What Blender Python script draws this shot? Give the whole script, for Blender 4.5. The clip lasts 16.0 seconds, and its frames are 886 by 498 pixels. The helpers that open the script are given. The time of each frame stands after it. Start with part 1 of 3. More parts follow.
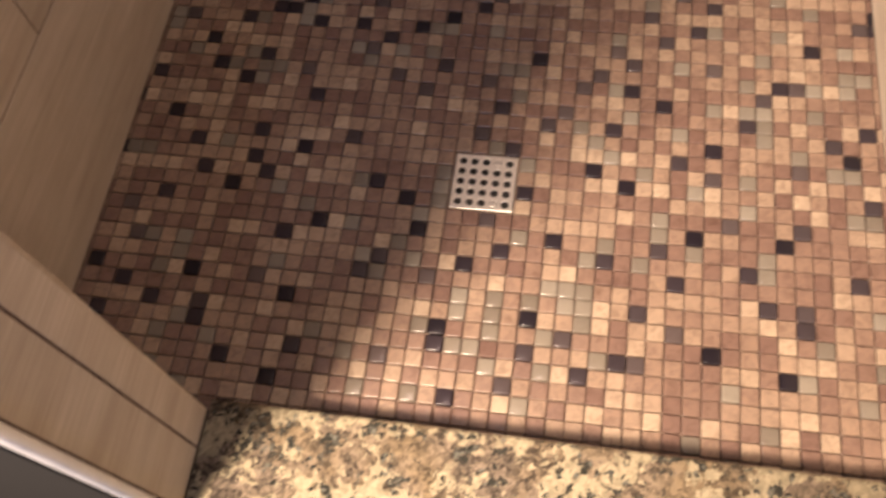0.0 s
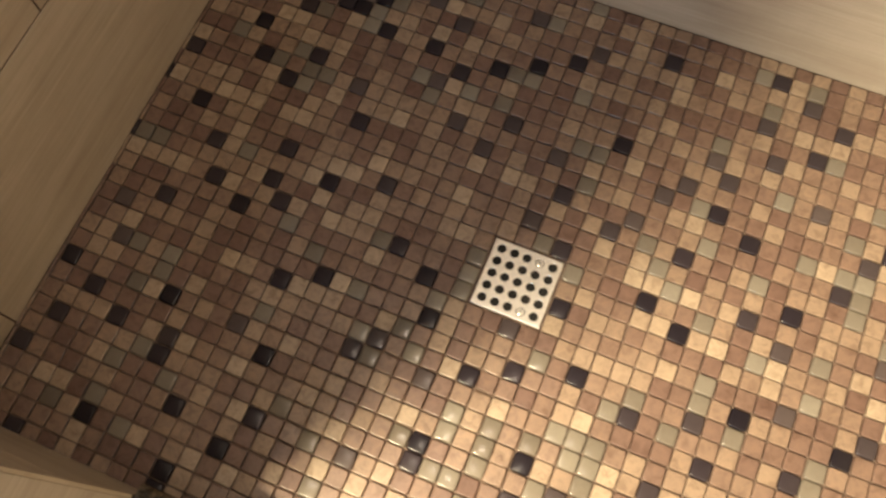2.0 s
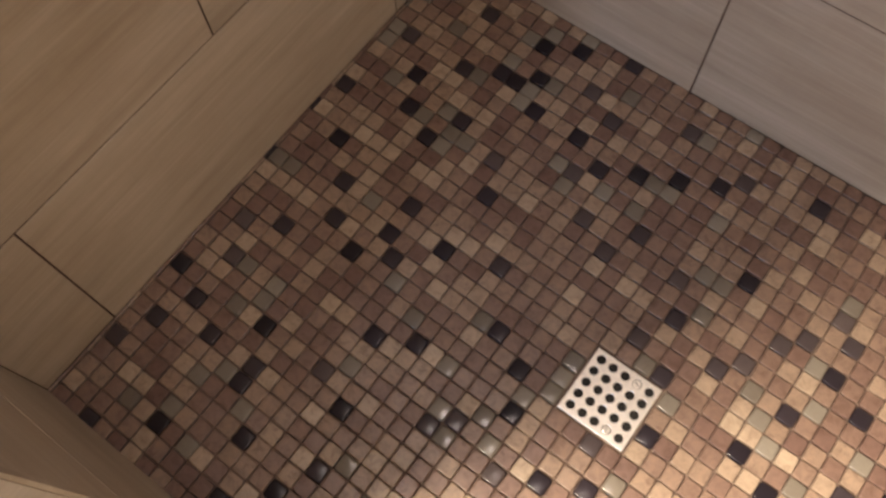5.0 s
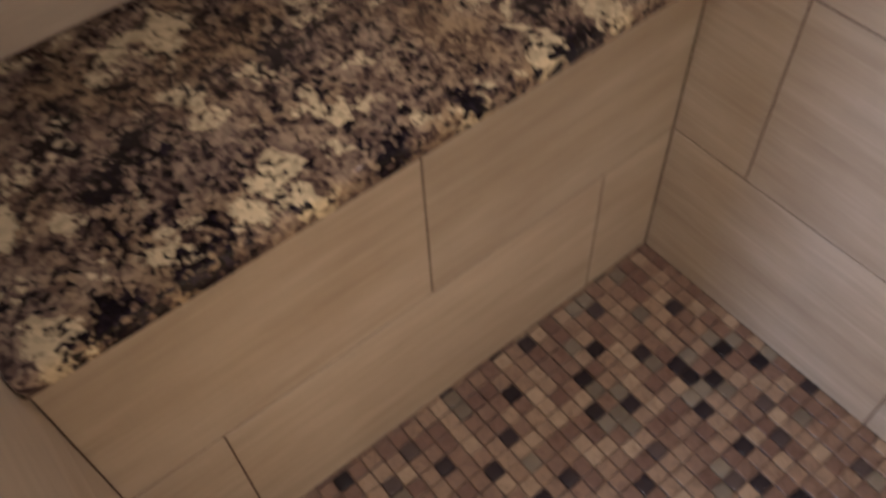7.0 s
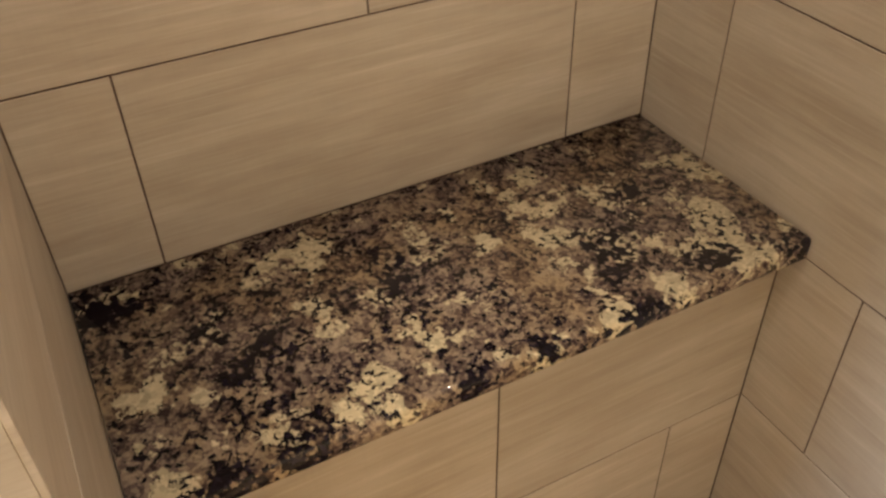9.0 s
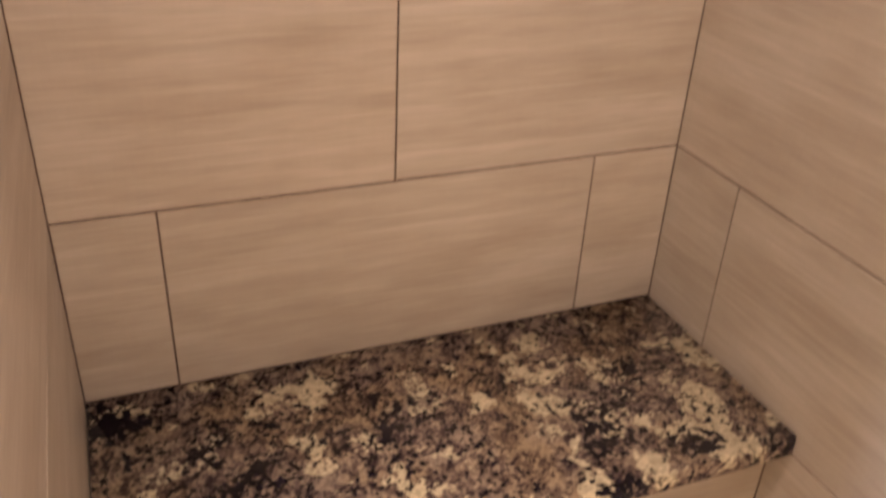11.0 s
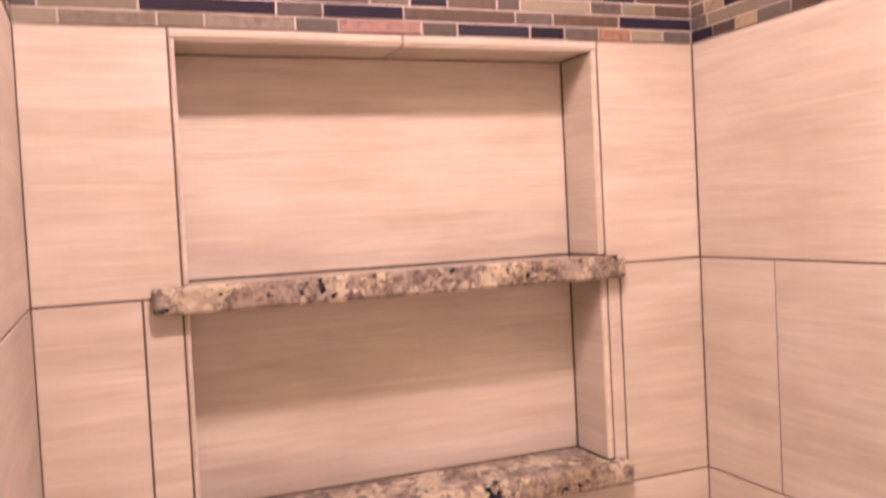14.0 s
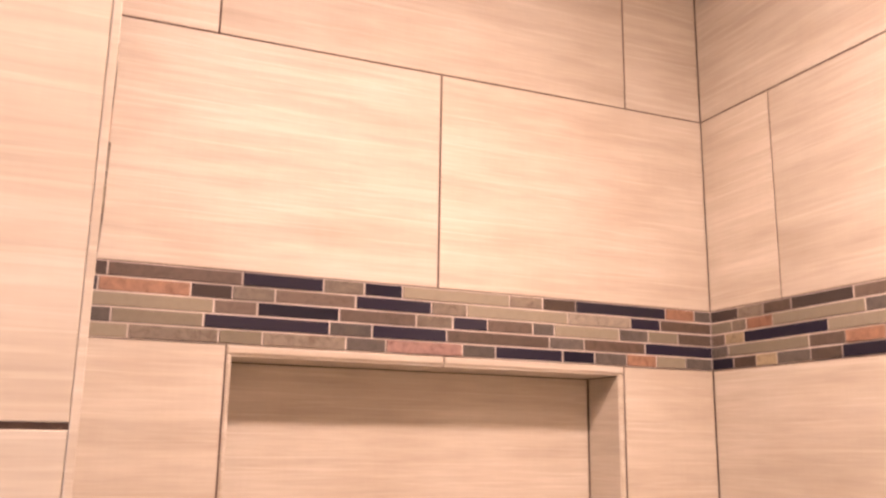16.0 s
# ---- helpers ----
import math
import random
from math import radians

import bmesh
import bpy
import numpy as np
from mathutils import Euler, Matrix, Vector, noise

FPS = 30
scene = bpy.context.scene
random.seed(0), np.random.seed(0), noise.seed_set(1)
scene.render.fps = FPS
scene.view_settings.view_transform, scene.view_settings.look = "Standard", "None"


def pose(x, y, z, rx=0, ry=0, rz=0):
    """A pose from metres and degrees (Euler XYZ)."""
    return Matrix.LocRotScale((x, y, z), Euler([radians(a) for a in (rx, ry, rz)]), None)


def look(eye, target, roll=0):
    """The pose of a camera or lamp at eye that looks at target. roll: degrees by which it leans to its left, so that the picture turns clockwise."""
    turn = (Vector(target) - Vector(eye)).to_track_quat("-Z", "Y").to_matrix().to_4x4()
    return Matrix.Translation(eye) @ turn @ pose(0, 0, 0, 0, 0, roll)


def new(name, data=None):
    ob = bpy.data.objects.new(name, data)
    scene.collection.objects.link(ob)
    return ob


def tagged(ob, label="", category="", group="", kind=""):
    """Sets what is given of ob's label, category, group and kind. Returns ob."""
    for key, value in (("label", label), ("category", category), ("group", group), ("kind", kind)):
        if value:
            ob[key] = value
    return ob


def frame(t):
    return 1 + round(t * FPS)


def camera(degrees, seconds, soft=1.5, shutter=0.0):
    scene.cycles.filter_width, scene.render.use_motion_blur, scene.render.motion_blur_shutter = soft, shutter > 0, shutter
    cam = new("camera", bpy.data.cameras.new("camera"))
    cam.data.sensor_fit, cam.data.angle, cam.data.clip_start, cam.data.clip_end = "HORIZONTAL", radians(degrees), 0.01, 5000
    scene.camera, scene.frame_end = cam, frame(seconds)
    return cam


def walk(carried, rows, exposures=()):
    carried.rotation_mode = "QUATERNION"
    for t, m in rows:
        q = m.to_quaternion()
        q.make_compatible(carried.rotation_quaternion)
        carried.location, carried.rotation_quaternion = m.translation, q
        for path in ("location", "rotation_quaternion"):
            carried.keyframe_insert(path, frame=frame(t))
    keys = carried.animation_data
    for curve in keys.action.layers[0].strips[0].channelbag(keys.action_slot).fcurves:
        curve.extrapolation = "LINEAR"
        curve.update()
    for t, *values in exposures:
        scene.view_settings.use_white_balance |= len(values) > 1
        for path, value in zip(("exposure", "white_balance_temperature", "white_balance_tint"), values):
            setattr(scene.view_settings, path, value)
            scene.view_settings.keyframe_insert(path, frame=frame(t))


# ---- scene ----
cam = camera(54.0, 16.0, soft=2.6, shutter=0.5)
PATH = [
    (0, (-0.021, 0.042, 1.159), (-0.272, 0.889, -0.635), -9.3),
    (0.5, (-0.065, 0.096, 1.162), (-0.134, 0.968, -0.637), 1.4),
    (1, (-0.064, 0.175, 1.141), (-0.196, 0.978, -0.686), 3.3),
    (1.5, (-0.022, 0.299, 1.122), (-0.268, 1.009, -0.731), 1.6),
    (2, (-0.061, 0.356, 1.093), (-0.378, 0.971, -0.784), -4.8),
    (2.5, (-0.089, 0.379, 1.09), (-0.24, 1.013, -0.801), 1.8),
    (3, (-0.06, 0.395, 1.082), (-0.291, 0.96, -0.822), -2.5),
    (3.5, (-0.084, 0.381, 1.085), (-0.42, 0.953, -0.802), -1.3),
    (5.8, (-0.196, 0.409, 1.116), (-0.799, 1.001, -0.697), -6.5),
    (6, (-0.218, 0.407, 1.12), (-0.86, 1.008, -0.676), -6.6),
    (6.5, (-0.237, 0.393, 1.144), (-0.978, 1.048, -0.594), -4.4),
    (7, (-0.22, 0.37, 1.209), (-1.181, 1.061, -0.403), -3.7),
    (7.5, (-0.181, 0.348, 1.272), (-1.385, 0.987, -0.192), -7.9),
    (8, (-0.157, 0.347, 1.301), (-1.442, 1.044, -0.065), -5.7),
    (8.2, (-0.152, 0.337, 1.312), (-1.469, 1.051, -0.013), -4.7),
    (10.3, (-0.08, 0.355, 1.351), (-1.536, 0.994, 0.138), 2.5),
    (10.5, (-0.075, 0.357, 1.355), (-1.585, 0.993, 0.209), 2.1),
    (11, (-0.057, 0.369, 1.396), (-1.653, 1.039, 0.394), 2.9),
    (11.5, (-0.049, 0.363, 1.448), (-1.724, 1.097, 0.637), 3.6),
    (12, (-0.047, 0.361, 1.483), (-1.783, 1.099, 0.818), 1.9),
    (12.5, (-0.044, 0.354, 1.507), (-1.819, 1.085, 0.947), 1.3),
    (13, (-0.036, 0.35, 1.536), (-1.868, 1.072, 1.187), 0.0),
    (13.5, (-0.043, 0.332, 1.567), (-1.886, 1.082, 1.366), -0.7),
    (14, (-0.022, 0.354, 1.579), (-1.88, 1.091, 1.506), -2.9),
    (14.5, (-0.014, 0.327, 1.601), (-1.861, 1.087, 1.7), -2.2),
    (15, (-0.006, 0.303, 1.636), (-1.853, 1.047, 1.827), -1.3),
    (15.5, (0.005, 0.28, 1.678), (-1.79, 1.068, 2.073), -0.2),
    (16, (0.005, 0.28, 1.699), (-1.799, 1.029, 2.131), 0.9),
]
EXPOSURES = [
    (0, -1.1, 6200, 34),
    (1, -0.68, 6500, 5),
    (2, -1.0, 6300, 13),
    (3.5, -0.95, 6100, 17),
    (6, -0.88, 5700, 24),
    (7, -0.52, 5750, 23),
    (8, -0.08, 6100, 9),
    (10.5, 0.04, 6250, 24),
    (12, 0.50, 6300, 41),
    (12.5, 0.67, 6000, 46),
    (13, 0.88, 6100, 50),
    (14.5, 0.80, 6200, 50),
    (15, 0.80, 6150, 47),
    (15.5, 0.88, 6150, 38),
    (16, 0.65, 6500, 40),
]
walk(cam, [(t, look(eye, target, roll)) for t, eye, target, roll in PATH], EXPOSURES)

# ---- light ----
world = bpy.data.worlds.new("world")
scene.world = world
world.use_nodes = True
world.node_tree.nodes["Background"].inputs[0].default_value = (0.5, 0.42, 0.34, 1)
world.node_tree.nodes["Background"].inputs[1].default_value = 0.02


def lamp(name, place, target, watts, size, colour):
    data = bpy.data.lights.new(name, "AREA")
    data.shape, data.size, data.energy, data.color = "DISK", size, watts, colour
    ob = new(name, data)
    ob.matrix_world = look(place, target)
    return ob


def spot(name, place, target, watts, cone, blend, size, colour):
    data = bpy.data.lights.new(name, "SPOT")
    data.energy, data.spot_size, data.spot_blend, data.shadow_soft_size, data.color = watts, radians(cone), blend, size, colour
    ob = new(name, data)
    ob.matrix_world = look(place, target)
    return ob


lamp("shower_downlight_lamp", (-0.33, 0.62, 2.485), (-0.33, 0.621, 0), 17.5, 0.13, (1.0, 0.83, 0.62))
# Fill lamp without a seen source, added to brighten the jamb's end face.
lamp("bathroom_downlight_lamp", (0.05, -0.05, 2.485), (0.05, -0.049, 0), 7.5, 0.14, (1.0, 0.83, 0.58))
# Unseen source, inferred from the shadow edge on the floor and aimed to match.
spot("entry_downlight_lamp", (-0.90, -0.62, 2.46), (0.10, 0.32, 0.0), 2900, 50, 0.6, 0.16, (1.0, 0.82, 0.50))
# Cool lamp with an assumed, unseen source, for the bluish strip on wall_north.
cool_lamp = lamp("window_daylight", (-0.20, -1.585, 0.90), (-0.20, 0.0, 0.90), 31, 0.34, (0.74, 0.87, 1.0))
cool_lamp.data.shape, cool_lamp.data.size_y = "RECTANGLE", 0.70


# ---- materials ----
def material(name):
    m = bpy.data.materials.new(name)
    m.use_nodes = True
    return m, m.node_tree.nodes, m.node_tree.links, m.node_tree.nodes["Principled BSDF"]


def add(nodes, kind, **inputs):
    n = nodes.new(kind)
    for k, v in inputs.items():
        n.inputs[k.replace("_", " ")].default_value = v
    return n


def ramp(nodes, stops, mode="LINEAR"):
    n = nodes.new("ShaderNodeValToRGB")
    n.color_ramp.interpolation = mode
    e = n.color_ramp.elements
    while len(e) < len(stops):
        e.new(0.5)
    for k, (p, c) in enumerate(stops):
        e[k].position = p
        e[k].color = (*c, 1)
    return n


def mixer(nodes, links, a, b, fac, mode="MIX"):
    n = nodes.new("ShaderNodeMix")
    n.data_type, n.blend_type = "RGBA", mode
    for sock, v in ((n.inputs[0], fac), (n.inputs[6], a), (n.inputs[7], b)):
        if hasattr(v, "links"):
            links.new(v, sock)
        else:
            sock.default_value = v if isinstance(v, float) else (*v, 1)
    return n.outputs[2]


def bump(nodes, links, height, bsdf, strength, distance):
    n = nodes.new("ShaderNodeBump")
    n.inputs["Strength"].default_value, n.inputs["Distance"].default_value = strength, distance
    links.new(height, n.inputs["Height"])
    links.new(n.outputs[0], bsdf.inputs["Normal"])


def shifted(nodes, links, scale):
    """Object coordinates, moved by the piece's own random number and scaled."""
    tc, info = nodes.new("ShaderNodeTexCoord"), nodes.new("ShaderNodeObjectInfo")
    comb = nodes.new("ShaderNodeCombineXYZ")
    times = nodes.new("ShaderNodeMath")
    times.operation = "MULTIPLY"
    times.inputs[1].default_value = 37.0
    links.new(info.outputs["Random"], times.inputs[0])
    for k in range(3):
        links.new(times.outputs[0], comb.inputs[k])
    plus = nodes.new("ShaderNodeVectorMath")
    links.new(tc.outputs["Object"], plus.inputs[0])
    links.new(comb.outputs[0], plus.inputs[1])
    mul = nodes.new("ShaderNodeVectorMath")
    mul.operation = "MULTIPLY"
    mul.inputs[1].default_value = scale
    links.new(plus.outputs[0], mul.inputs[0])
    return mul.outputs[0], info.outputs["Random"]


def wall_tile_material():
    m, n, l, b = material("linen_limestone_porcelain")
    v, rnd = shifted(n, l, (1.0, 1.0, 12.0))
    band = add(n, "ShaderNodeTexNoise", Scale=3.0, Detail=5.0, Roughness=0.6, Distortion=0.25)
    l.new(v, band.inputs["Vector"])
    v2, _ = shifted(n, l, (3.0, 3.0, 75.0))
    fine = add(n, "ShaderNodeTexNoise", Scale=4.0, Detail=4.0, Roughness=0.7, Distortion=0.2)
    l.new(v2, fine.inputs["Vector"])
    v3, _ = shifted(n, l, (1, 1, 2.2))
    cloud = add(n, "ShaderNodeTexNoise", Scale=6.0, Detail=3.0, Roughness=0.5)
    l.new(v3, cloud.inputs["Vector"])
    r1 = ramp(n, [(0.25, (0.375, 0.321, 0.258)), (0.46, (0.430, 0.375, 0.305)), (0.60, (0.460, 0.405, 0.336)), (0.8, (0.54, 0.486, 0.414))])
    l.new(band.outputs[0], r1.inputs[0])
    r2 = ramp(n, [(0.32, (0.40, 0.40, 0.40)), (0.68, (0.60, 0.60, 0.60))])
    l.new(fine.outputs[0], r2.inputs[0])
    c = mixer(n, l, r1.outputs[0], r2.outputs[0], 0.34, "OVERLAY")
    v4, _ = shifted(n, l, (1.6, 1.6, 64.0))
    thin = add(n, "ShaderNodeTexNoise", Scale=2.6, Detail=3.0, Roughness=0.55, Distortion=0.5)
    l.new(v4, thin.inputs["Vector"])
    r5 = ramp(n, [(0.57, (0, 0, 0)), (0.66, (1, 1, 1))])
    l.new(thin.outputs[0], r5.inputs[0])
    light = mixer(n, l, c, (0.64, 0.59, 0.515), 0.2)
    c = mixer(n, l, c, light, r5.outputs[0])
    v6, _ = shifted(n, l, (85.0, 85.0, 7.0))
    weft = add(n, "ShaderNodeTexNoise", Scale=2.5, Detail=3.0, Roughness=0.6)
    l.new(v6, weft.inputs["Vector"])
    r7 = ramp(n, [(0.3, (0.40, 0.40, 0.40)), (0.7, (0.58, 0.58, 0.58))])
    l.new(weft.outputs[0], r7.inputs[0])
    c = mixer(n, l, c, r7.outputs[0], 0.08, "OVERLAY")
    r3 = ramp(n, [(0.32, (0.86, 0.825, 0.80)), (0.62, (1, 1, 1))])
    l.new(cloud.outputs[0], r3.inputs[0])
    c = mixer(n, l, c, r3.outputs[0], 0.8, "MULTIPLY")
    r4 = ramp(n, [(0, (0.95, 0.95, 0.95)), (1, (1.04, 1.03, 1.02))])
    l.new(rnd, r4.inputs[0])
    c = mixer(n, l, c, r4.outputs[0], 1.0, "MULTIPLY")
    l.new(c, b.inputs["Base Color"])
    b.inputs["Roughness"].default_value = 0.55
    b.inputs["Specular IOR Level"].default_value = 0.3
    bump(n, l, fine.outputs[0], b, 0.02, 0.002)
    return m


def grout_material(name, colour, rough=0.9):
    m, n, l, b = material(name)
    tc = n.new("ShaderNodeTexCoord")
    a = add(n, "ShaderNodeTexNoise", Scale=400.0, Detail=3.0)
    big = add(n, "ShaderNodeTexNoise", Scale=9.0, Detail=4.0)
    l.new(tc.outputs["Object"], a.inputs["Vector"])
    l.new(tc.outputs["Object"], big.inputs["Vector"])
    r = ramp(n, [(0.3, tuple(0.7 * v for v in colour)), (0.7, tuple(1.3 * v for v in colour))])
    l.new(big.outputs[0], r.inputs[0])
    c = mixer(n, l, r.outputs[0], a.outputs[0], 0.25, "OVERLAY")
    l.new(c, b.inputs["Base Color"])
    b.inputs["Roughness"].default_value = rough
    bump(n, l, a.outputs[0], b, 0.4, 0.001)
    return m


def granite_material(name, pale=(), dark=(), cream=0.62, black=0.64, tones=((0.040, 0.027, 0.029), (0.150, 0.112, 0.092), (0.34, 0.275, 0.20)), cream_tone=(0.56, 0.48, 0.325), black_tone=(0.004, 0.003, 0.005), gather=0.32):
    """Polished granite: a fine taupe ground, islands of cream feldspar and of black mica with ragged edges.
    pale, dark: places (x, y, z, radius) where these gather, dark also for shade on the seat's front edge; cream, black:
    the smaller, the more of each."""
    m, n, l, b = material(name)
    tc = n.new("ShaderNodeTexCoord")

    def math(op, a, c):
        k = n.new("ShaderNodeMath")
        k.operation = op
        for s, v in ((k.inputs[0], a), (k.inputs[1], c)):
            if hasattr(v, "links"):
                l.new(v, s)
            else:
                s.default_value = v
        return k.outputs[0]

    def warped(scale, amount, detail):
        w = add(n, "ShaderNodeTexNoise", Scale=scale, Detail=detail, Roughness=0.65)
        l.new(tc.outputs["Object"], w.inputs["Vector"])
        off = n.new("ShaderNodeVectorMath")
        off.operation = "SUBTRACT"
        off.inputs[1].default_value = (0.5, 0.5, 0.5)
        l.new(w.outputs["Color"], off.inputs[0])
        to = n.new("ShaderNodeVectorMath")
        to.operation = "MULTIPLY_ADD"
        to.inputs[1].default_value = (amount, amount, amount)
        l.new(off.outputs[0], to.inputs[0])
        l.new(tc.outputs["Object"], to.inputs[2])
        return to.outputs[0]

    fine, coarse = warped(120.0, 0.010, 4.0), warped(24.0, 0.085, 5.0)

    def grains(scale, channel):
        v = add(n, "ShaderNodeTexVoronoi", Scale=scale)
        l.new(fine, v.inputs["Vector"])
        sep = n.new("ShaderNodeSeparateColor")
        l.new(v.outputs["Color"], sep.inputs[0])
        return sep.outputs[channel]

    def cloud(scale, vec, detail=4.0):
        c = add(n, "ShaderNodeTexNoise", Scale=scale, Detail=detail, Roughness=0.62)
        l.new(vec, c.inputs["Vector"])
        return c.outputs[0]

    def gathered(h, places, amount):
        h = math("ADD", math("MULTIPLY", h, 1.8), -0.40)
        for x, y, z, radius in places:
            far = n.new("ShaderNodeVectorMath")
            far.operation = "DISTANCE"
            far.inputs[1].default_value = (x, y, z)
            l.new(coarse, far.inputs[0])
            fall = n.new("ShaderNodeMapRange")
            fall.interpolation_type = "SMOOTHSTEP"
            for k, v in zip(range(1, 5), (0.0, 1.35 * radius, amount, 0.0)):
                fall.inputs[k].default_value = v
            l.new(far.outputs["Value"], fall.inputs[0])
            h = math("ADD", h, fall.outputs[0])
        return h

    def blend(parts):
        h = 0.0
        for v, share in parts:
            h = math("ADD", math("MULTIPLY", v, share), h)
        return h

    ground = blend(((grains(210.0, 0), 0.45), (grains(70.0, 1), 0.36), (cloud(26.0, fine), 0.55)))
    r = ramp(n, [(0.40, tones[0]), (0.64, tones[1]), (0.92, tones[2])])
    l.new(ground, r.inputs[0])
    c = r.outputs[0]
    tint = ramp(n, [(0.38, (1.0, 0.93, 0.80)), (0.5, (1.0, 0.96, 0.93)), (0.62, (0.96, 0.94, 0.98))])
    l.new(cloud(8.0, coarse, 2.0), tint.inputs[0])
    c = mixer(n, l, c, tint.outputs[0], 1.0, "MULTIPLY")
    h = blend(((cloud(18.0, fine, 5.0), 0.92), (grains(130.0, 0), 0.08)))
    edge = ramp(n, [(cream, (0, 0, 0)), (cream + 0.035, (1, 1, 1))])
    l.new(gathered(h, pale, gather), edge.inputs[0])
    shades = ramp(n, [(0.0, tuple(0.72 * v for v in cream_tone)), (0.5, cream_tone), (1.0, tuple(1.22 * v for v in cream_tone))])
    l.new(grains(170.0, 1), shades.inputs[0])
    c = mixer(n, l, c, shades.outputs[0], edge.outputs[0])
    h = blend(((cloud(30.0, coarse, 5.0), 0.64), (grains(150.0, 2), 0.24), (grains(80.0, 0), 0.12)))
    edge = ramp(n, [(black, (0, 0, 0)), (black + 0.03, (1, 1, 1))])
    l.new(gathered(h, dark, gather), edge.inputs[0])
    shades = ramp(n, [(0.0, black_tone), (0.65, tuple(2.0 * v for v in black_tone)), (1.0, tuple(6.0 * v for v in black_tone))])
    l.new(grains(190.0, 0), shades.inputs[0])
    c = mixer(n, l, c, shades.outputs[0], edge.outputs[0])
    l.new(c, b.inputs["Base Color"])
    b.inputs["Roughness"].default_value = 0.07
    b.inputs["Specular IOR Level"].default_value = 0.18
    return m


def chip_material(name, stops, rough, island, vein=0.0, spec=0.5):
    """Mosaic chips: each takes its own tone; island: for the joined ones."""
    m, n, l, b = material(name)
    src = (n.new("ShaderNodeNewGeometry").outputs["Random Per Island"] if island else n.new("ShaderNodeObjectInfo").outputs["Random"])
    r = ramp(n, stops)
    l.new(src, r.inputs[0])
    geo = n.new("ShaderNodeNewGeometry")
    cloud = add(n, "ShaderNodeTexNoise", Scale=85.0, Detail=6.0, Roughness=0.68, Distortion=0.8)
    l.new(geo.outputs["Position"], cloud.inputs["Vector"])
    r2 = ramp(n, [(0.3, (0.60, 0.53, 0.49)), (0.5, (1, 1, 1)), (0.70, (1.25, 1.22, 1.17))])
    l.new(cloud.outputs[0], r2.inputs[0])
    c = mixer(n, l, r.outputs[0], r2.outputs[0], vein, "MULTIPLY")
    l.new(c, b.inputs["Base Color"])
    b.inputs["Roughness"].default_value = rough
    b.inputs["Specular IOR Level"].default_value = spec
    bump(n, l, cloud.outputs[0], b, 0.15 * vein, 0.002)
    return m


def plain_material(name, colour, rough=0.5, metal=0.0, grain=60.0, relief=0.05):
    m, n, l, b = material(name)
    tc = n.new("ShaderNodeTexCoord")
    a = add(n, "ShaderNodeTexNoise", Scale=grain, Detail=4.0)
    l.new(tc.outputs["Object"], a.inputs["Vector"])
    r = ramp(n, [(0.3, tuple(0.9 * v for v in colour)), (0.7, tuple(min(1, 1.06 * v) for v in colour))])
    l.new(a.outputs[0], r.inputs[0])
    l.new(r.outputs[0], b.inputs["Base Color"])
    b.inputs["Roughness"].default_value, b.inputs["Metallic"].default_value = rough, metal
    bump(n, l, a.outputs[0], b, relief, 0.001)
    return m


STONE = [(0.0, (0.128, 0.077, 0.062)), (0.25, (0.156, 0.099, 0.077)), (0.45, (0.188, 0.126, 0.095)), (0.65, (0.220, 0.154, 0.113)), (0.85, (0.262, 0.193, 0.141)), (1.0, (0.335, 0.262, 0.193))]
DARK = [(0.0, (0.010, 0.008, 0.012)), (0.35, (0.026, 0.020, 0.026)), (0.7, (0.046, 0.036, 0.040)), (1.0, (0.085, 0.066, 0.064))]
PALE = [(0.0, (0.132, 0.112, 0.091)), (0.5, (0.166, 0.145, 0.119)), (1.0, (0.205, 0.182, 0.150))]
TILE = wall_tile_material()
GROUT = grout_material("brown_wall_grout", (0.064, 0.036, 0.027))
FLOOR_GROUT = grout_material("brown_floor_grout", (0.135, 0.095, 0.074))
BAND_GROUT = grout_material("pale_band_grout", (0.40, 0.34, 0.30))
GRANITE = granite_material("curb_granite", cream=0.53, black=0.66, tones=((0.045, 0.038, 0.030), (0.11, 0.092, 0.068), (0.20, 0.165, 0.12)), cream_tone=(0.27, 0.235, 0.16), black_tone=(0.020, 0.020, 0.017))
SEAT_PALE = ((-0.886, 1.128, 0.040), (-0.802, 1.073, 0.045), (-0.754, 1.075, 0.040), (-0.700, 1.060, 0.040), (-0.794, 0.966, 0.036), (-0.710, 0.949, 0.035), (-0.860, 0.871, 0.036), (-0.935, 0.894, 0.038), (-0.996, 0.914, 0.032), (-0.698, 0.855, 0.036), (-0.776, 0.863, 0.024),
    (-0.887, 0.781, 0.024), (-0.768, 0.650, 0.038), (-0.889, 0.533, 0.030), (-0.984, 0.581, 0.034), (-0.832, 0.542, 0.034), (-0.723, 0.514, 0.038), (-0.722, 0.560, 0.030), (-0.711, 0.440, 0.030), (-0.825, 0.341, 0.036), (-0.992, 0.535, 0.030), (-0.705, 0.324, 0.034))
# Dark stone places; those at x -0.684 also put the edge's shade into colour.
SEAT_DARK_AND_SHADE = ((-0.995, 0.295, 0.055), (-1.00, 0.340, 0.040), (-0.915, 0.291, 0.040), (-0.802, 0.928, 0.045), (-0.852, 0.960, 0.042), (-0.882, 1.023, 0.036), (-0.760, 0.901, 0.034), (-0.727, 1.025, 0.040), (-0.680, 1.135, 0.050),
    (-0.838, 0.476, 0.045), (-0.919, 0.438, 0.036), (-0.769, 0.425, 0.036), (-0.684, 0.378, 0.048), (-0.684, 0.470, 0.046), (-0.838, 0.610, 0.020), (-0.886, 0.659, 0.045), (-0.684, 0.895, 0.036), (-0.825, 0.425, 0.030), (-0.684, 0.66, 0.035), (-0.684, 0.76, 0.035))
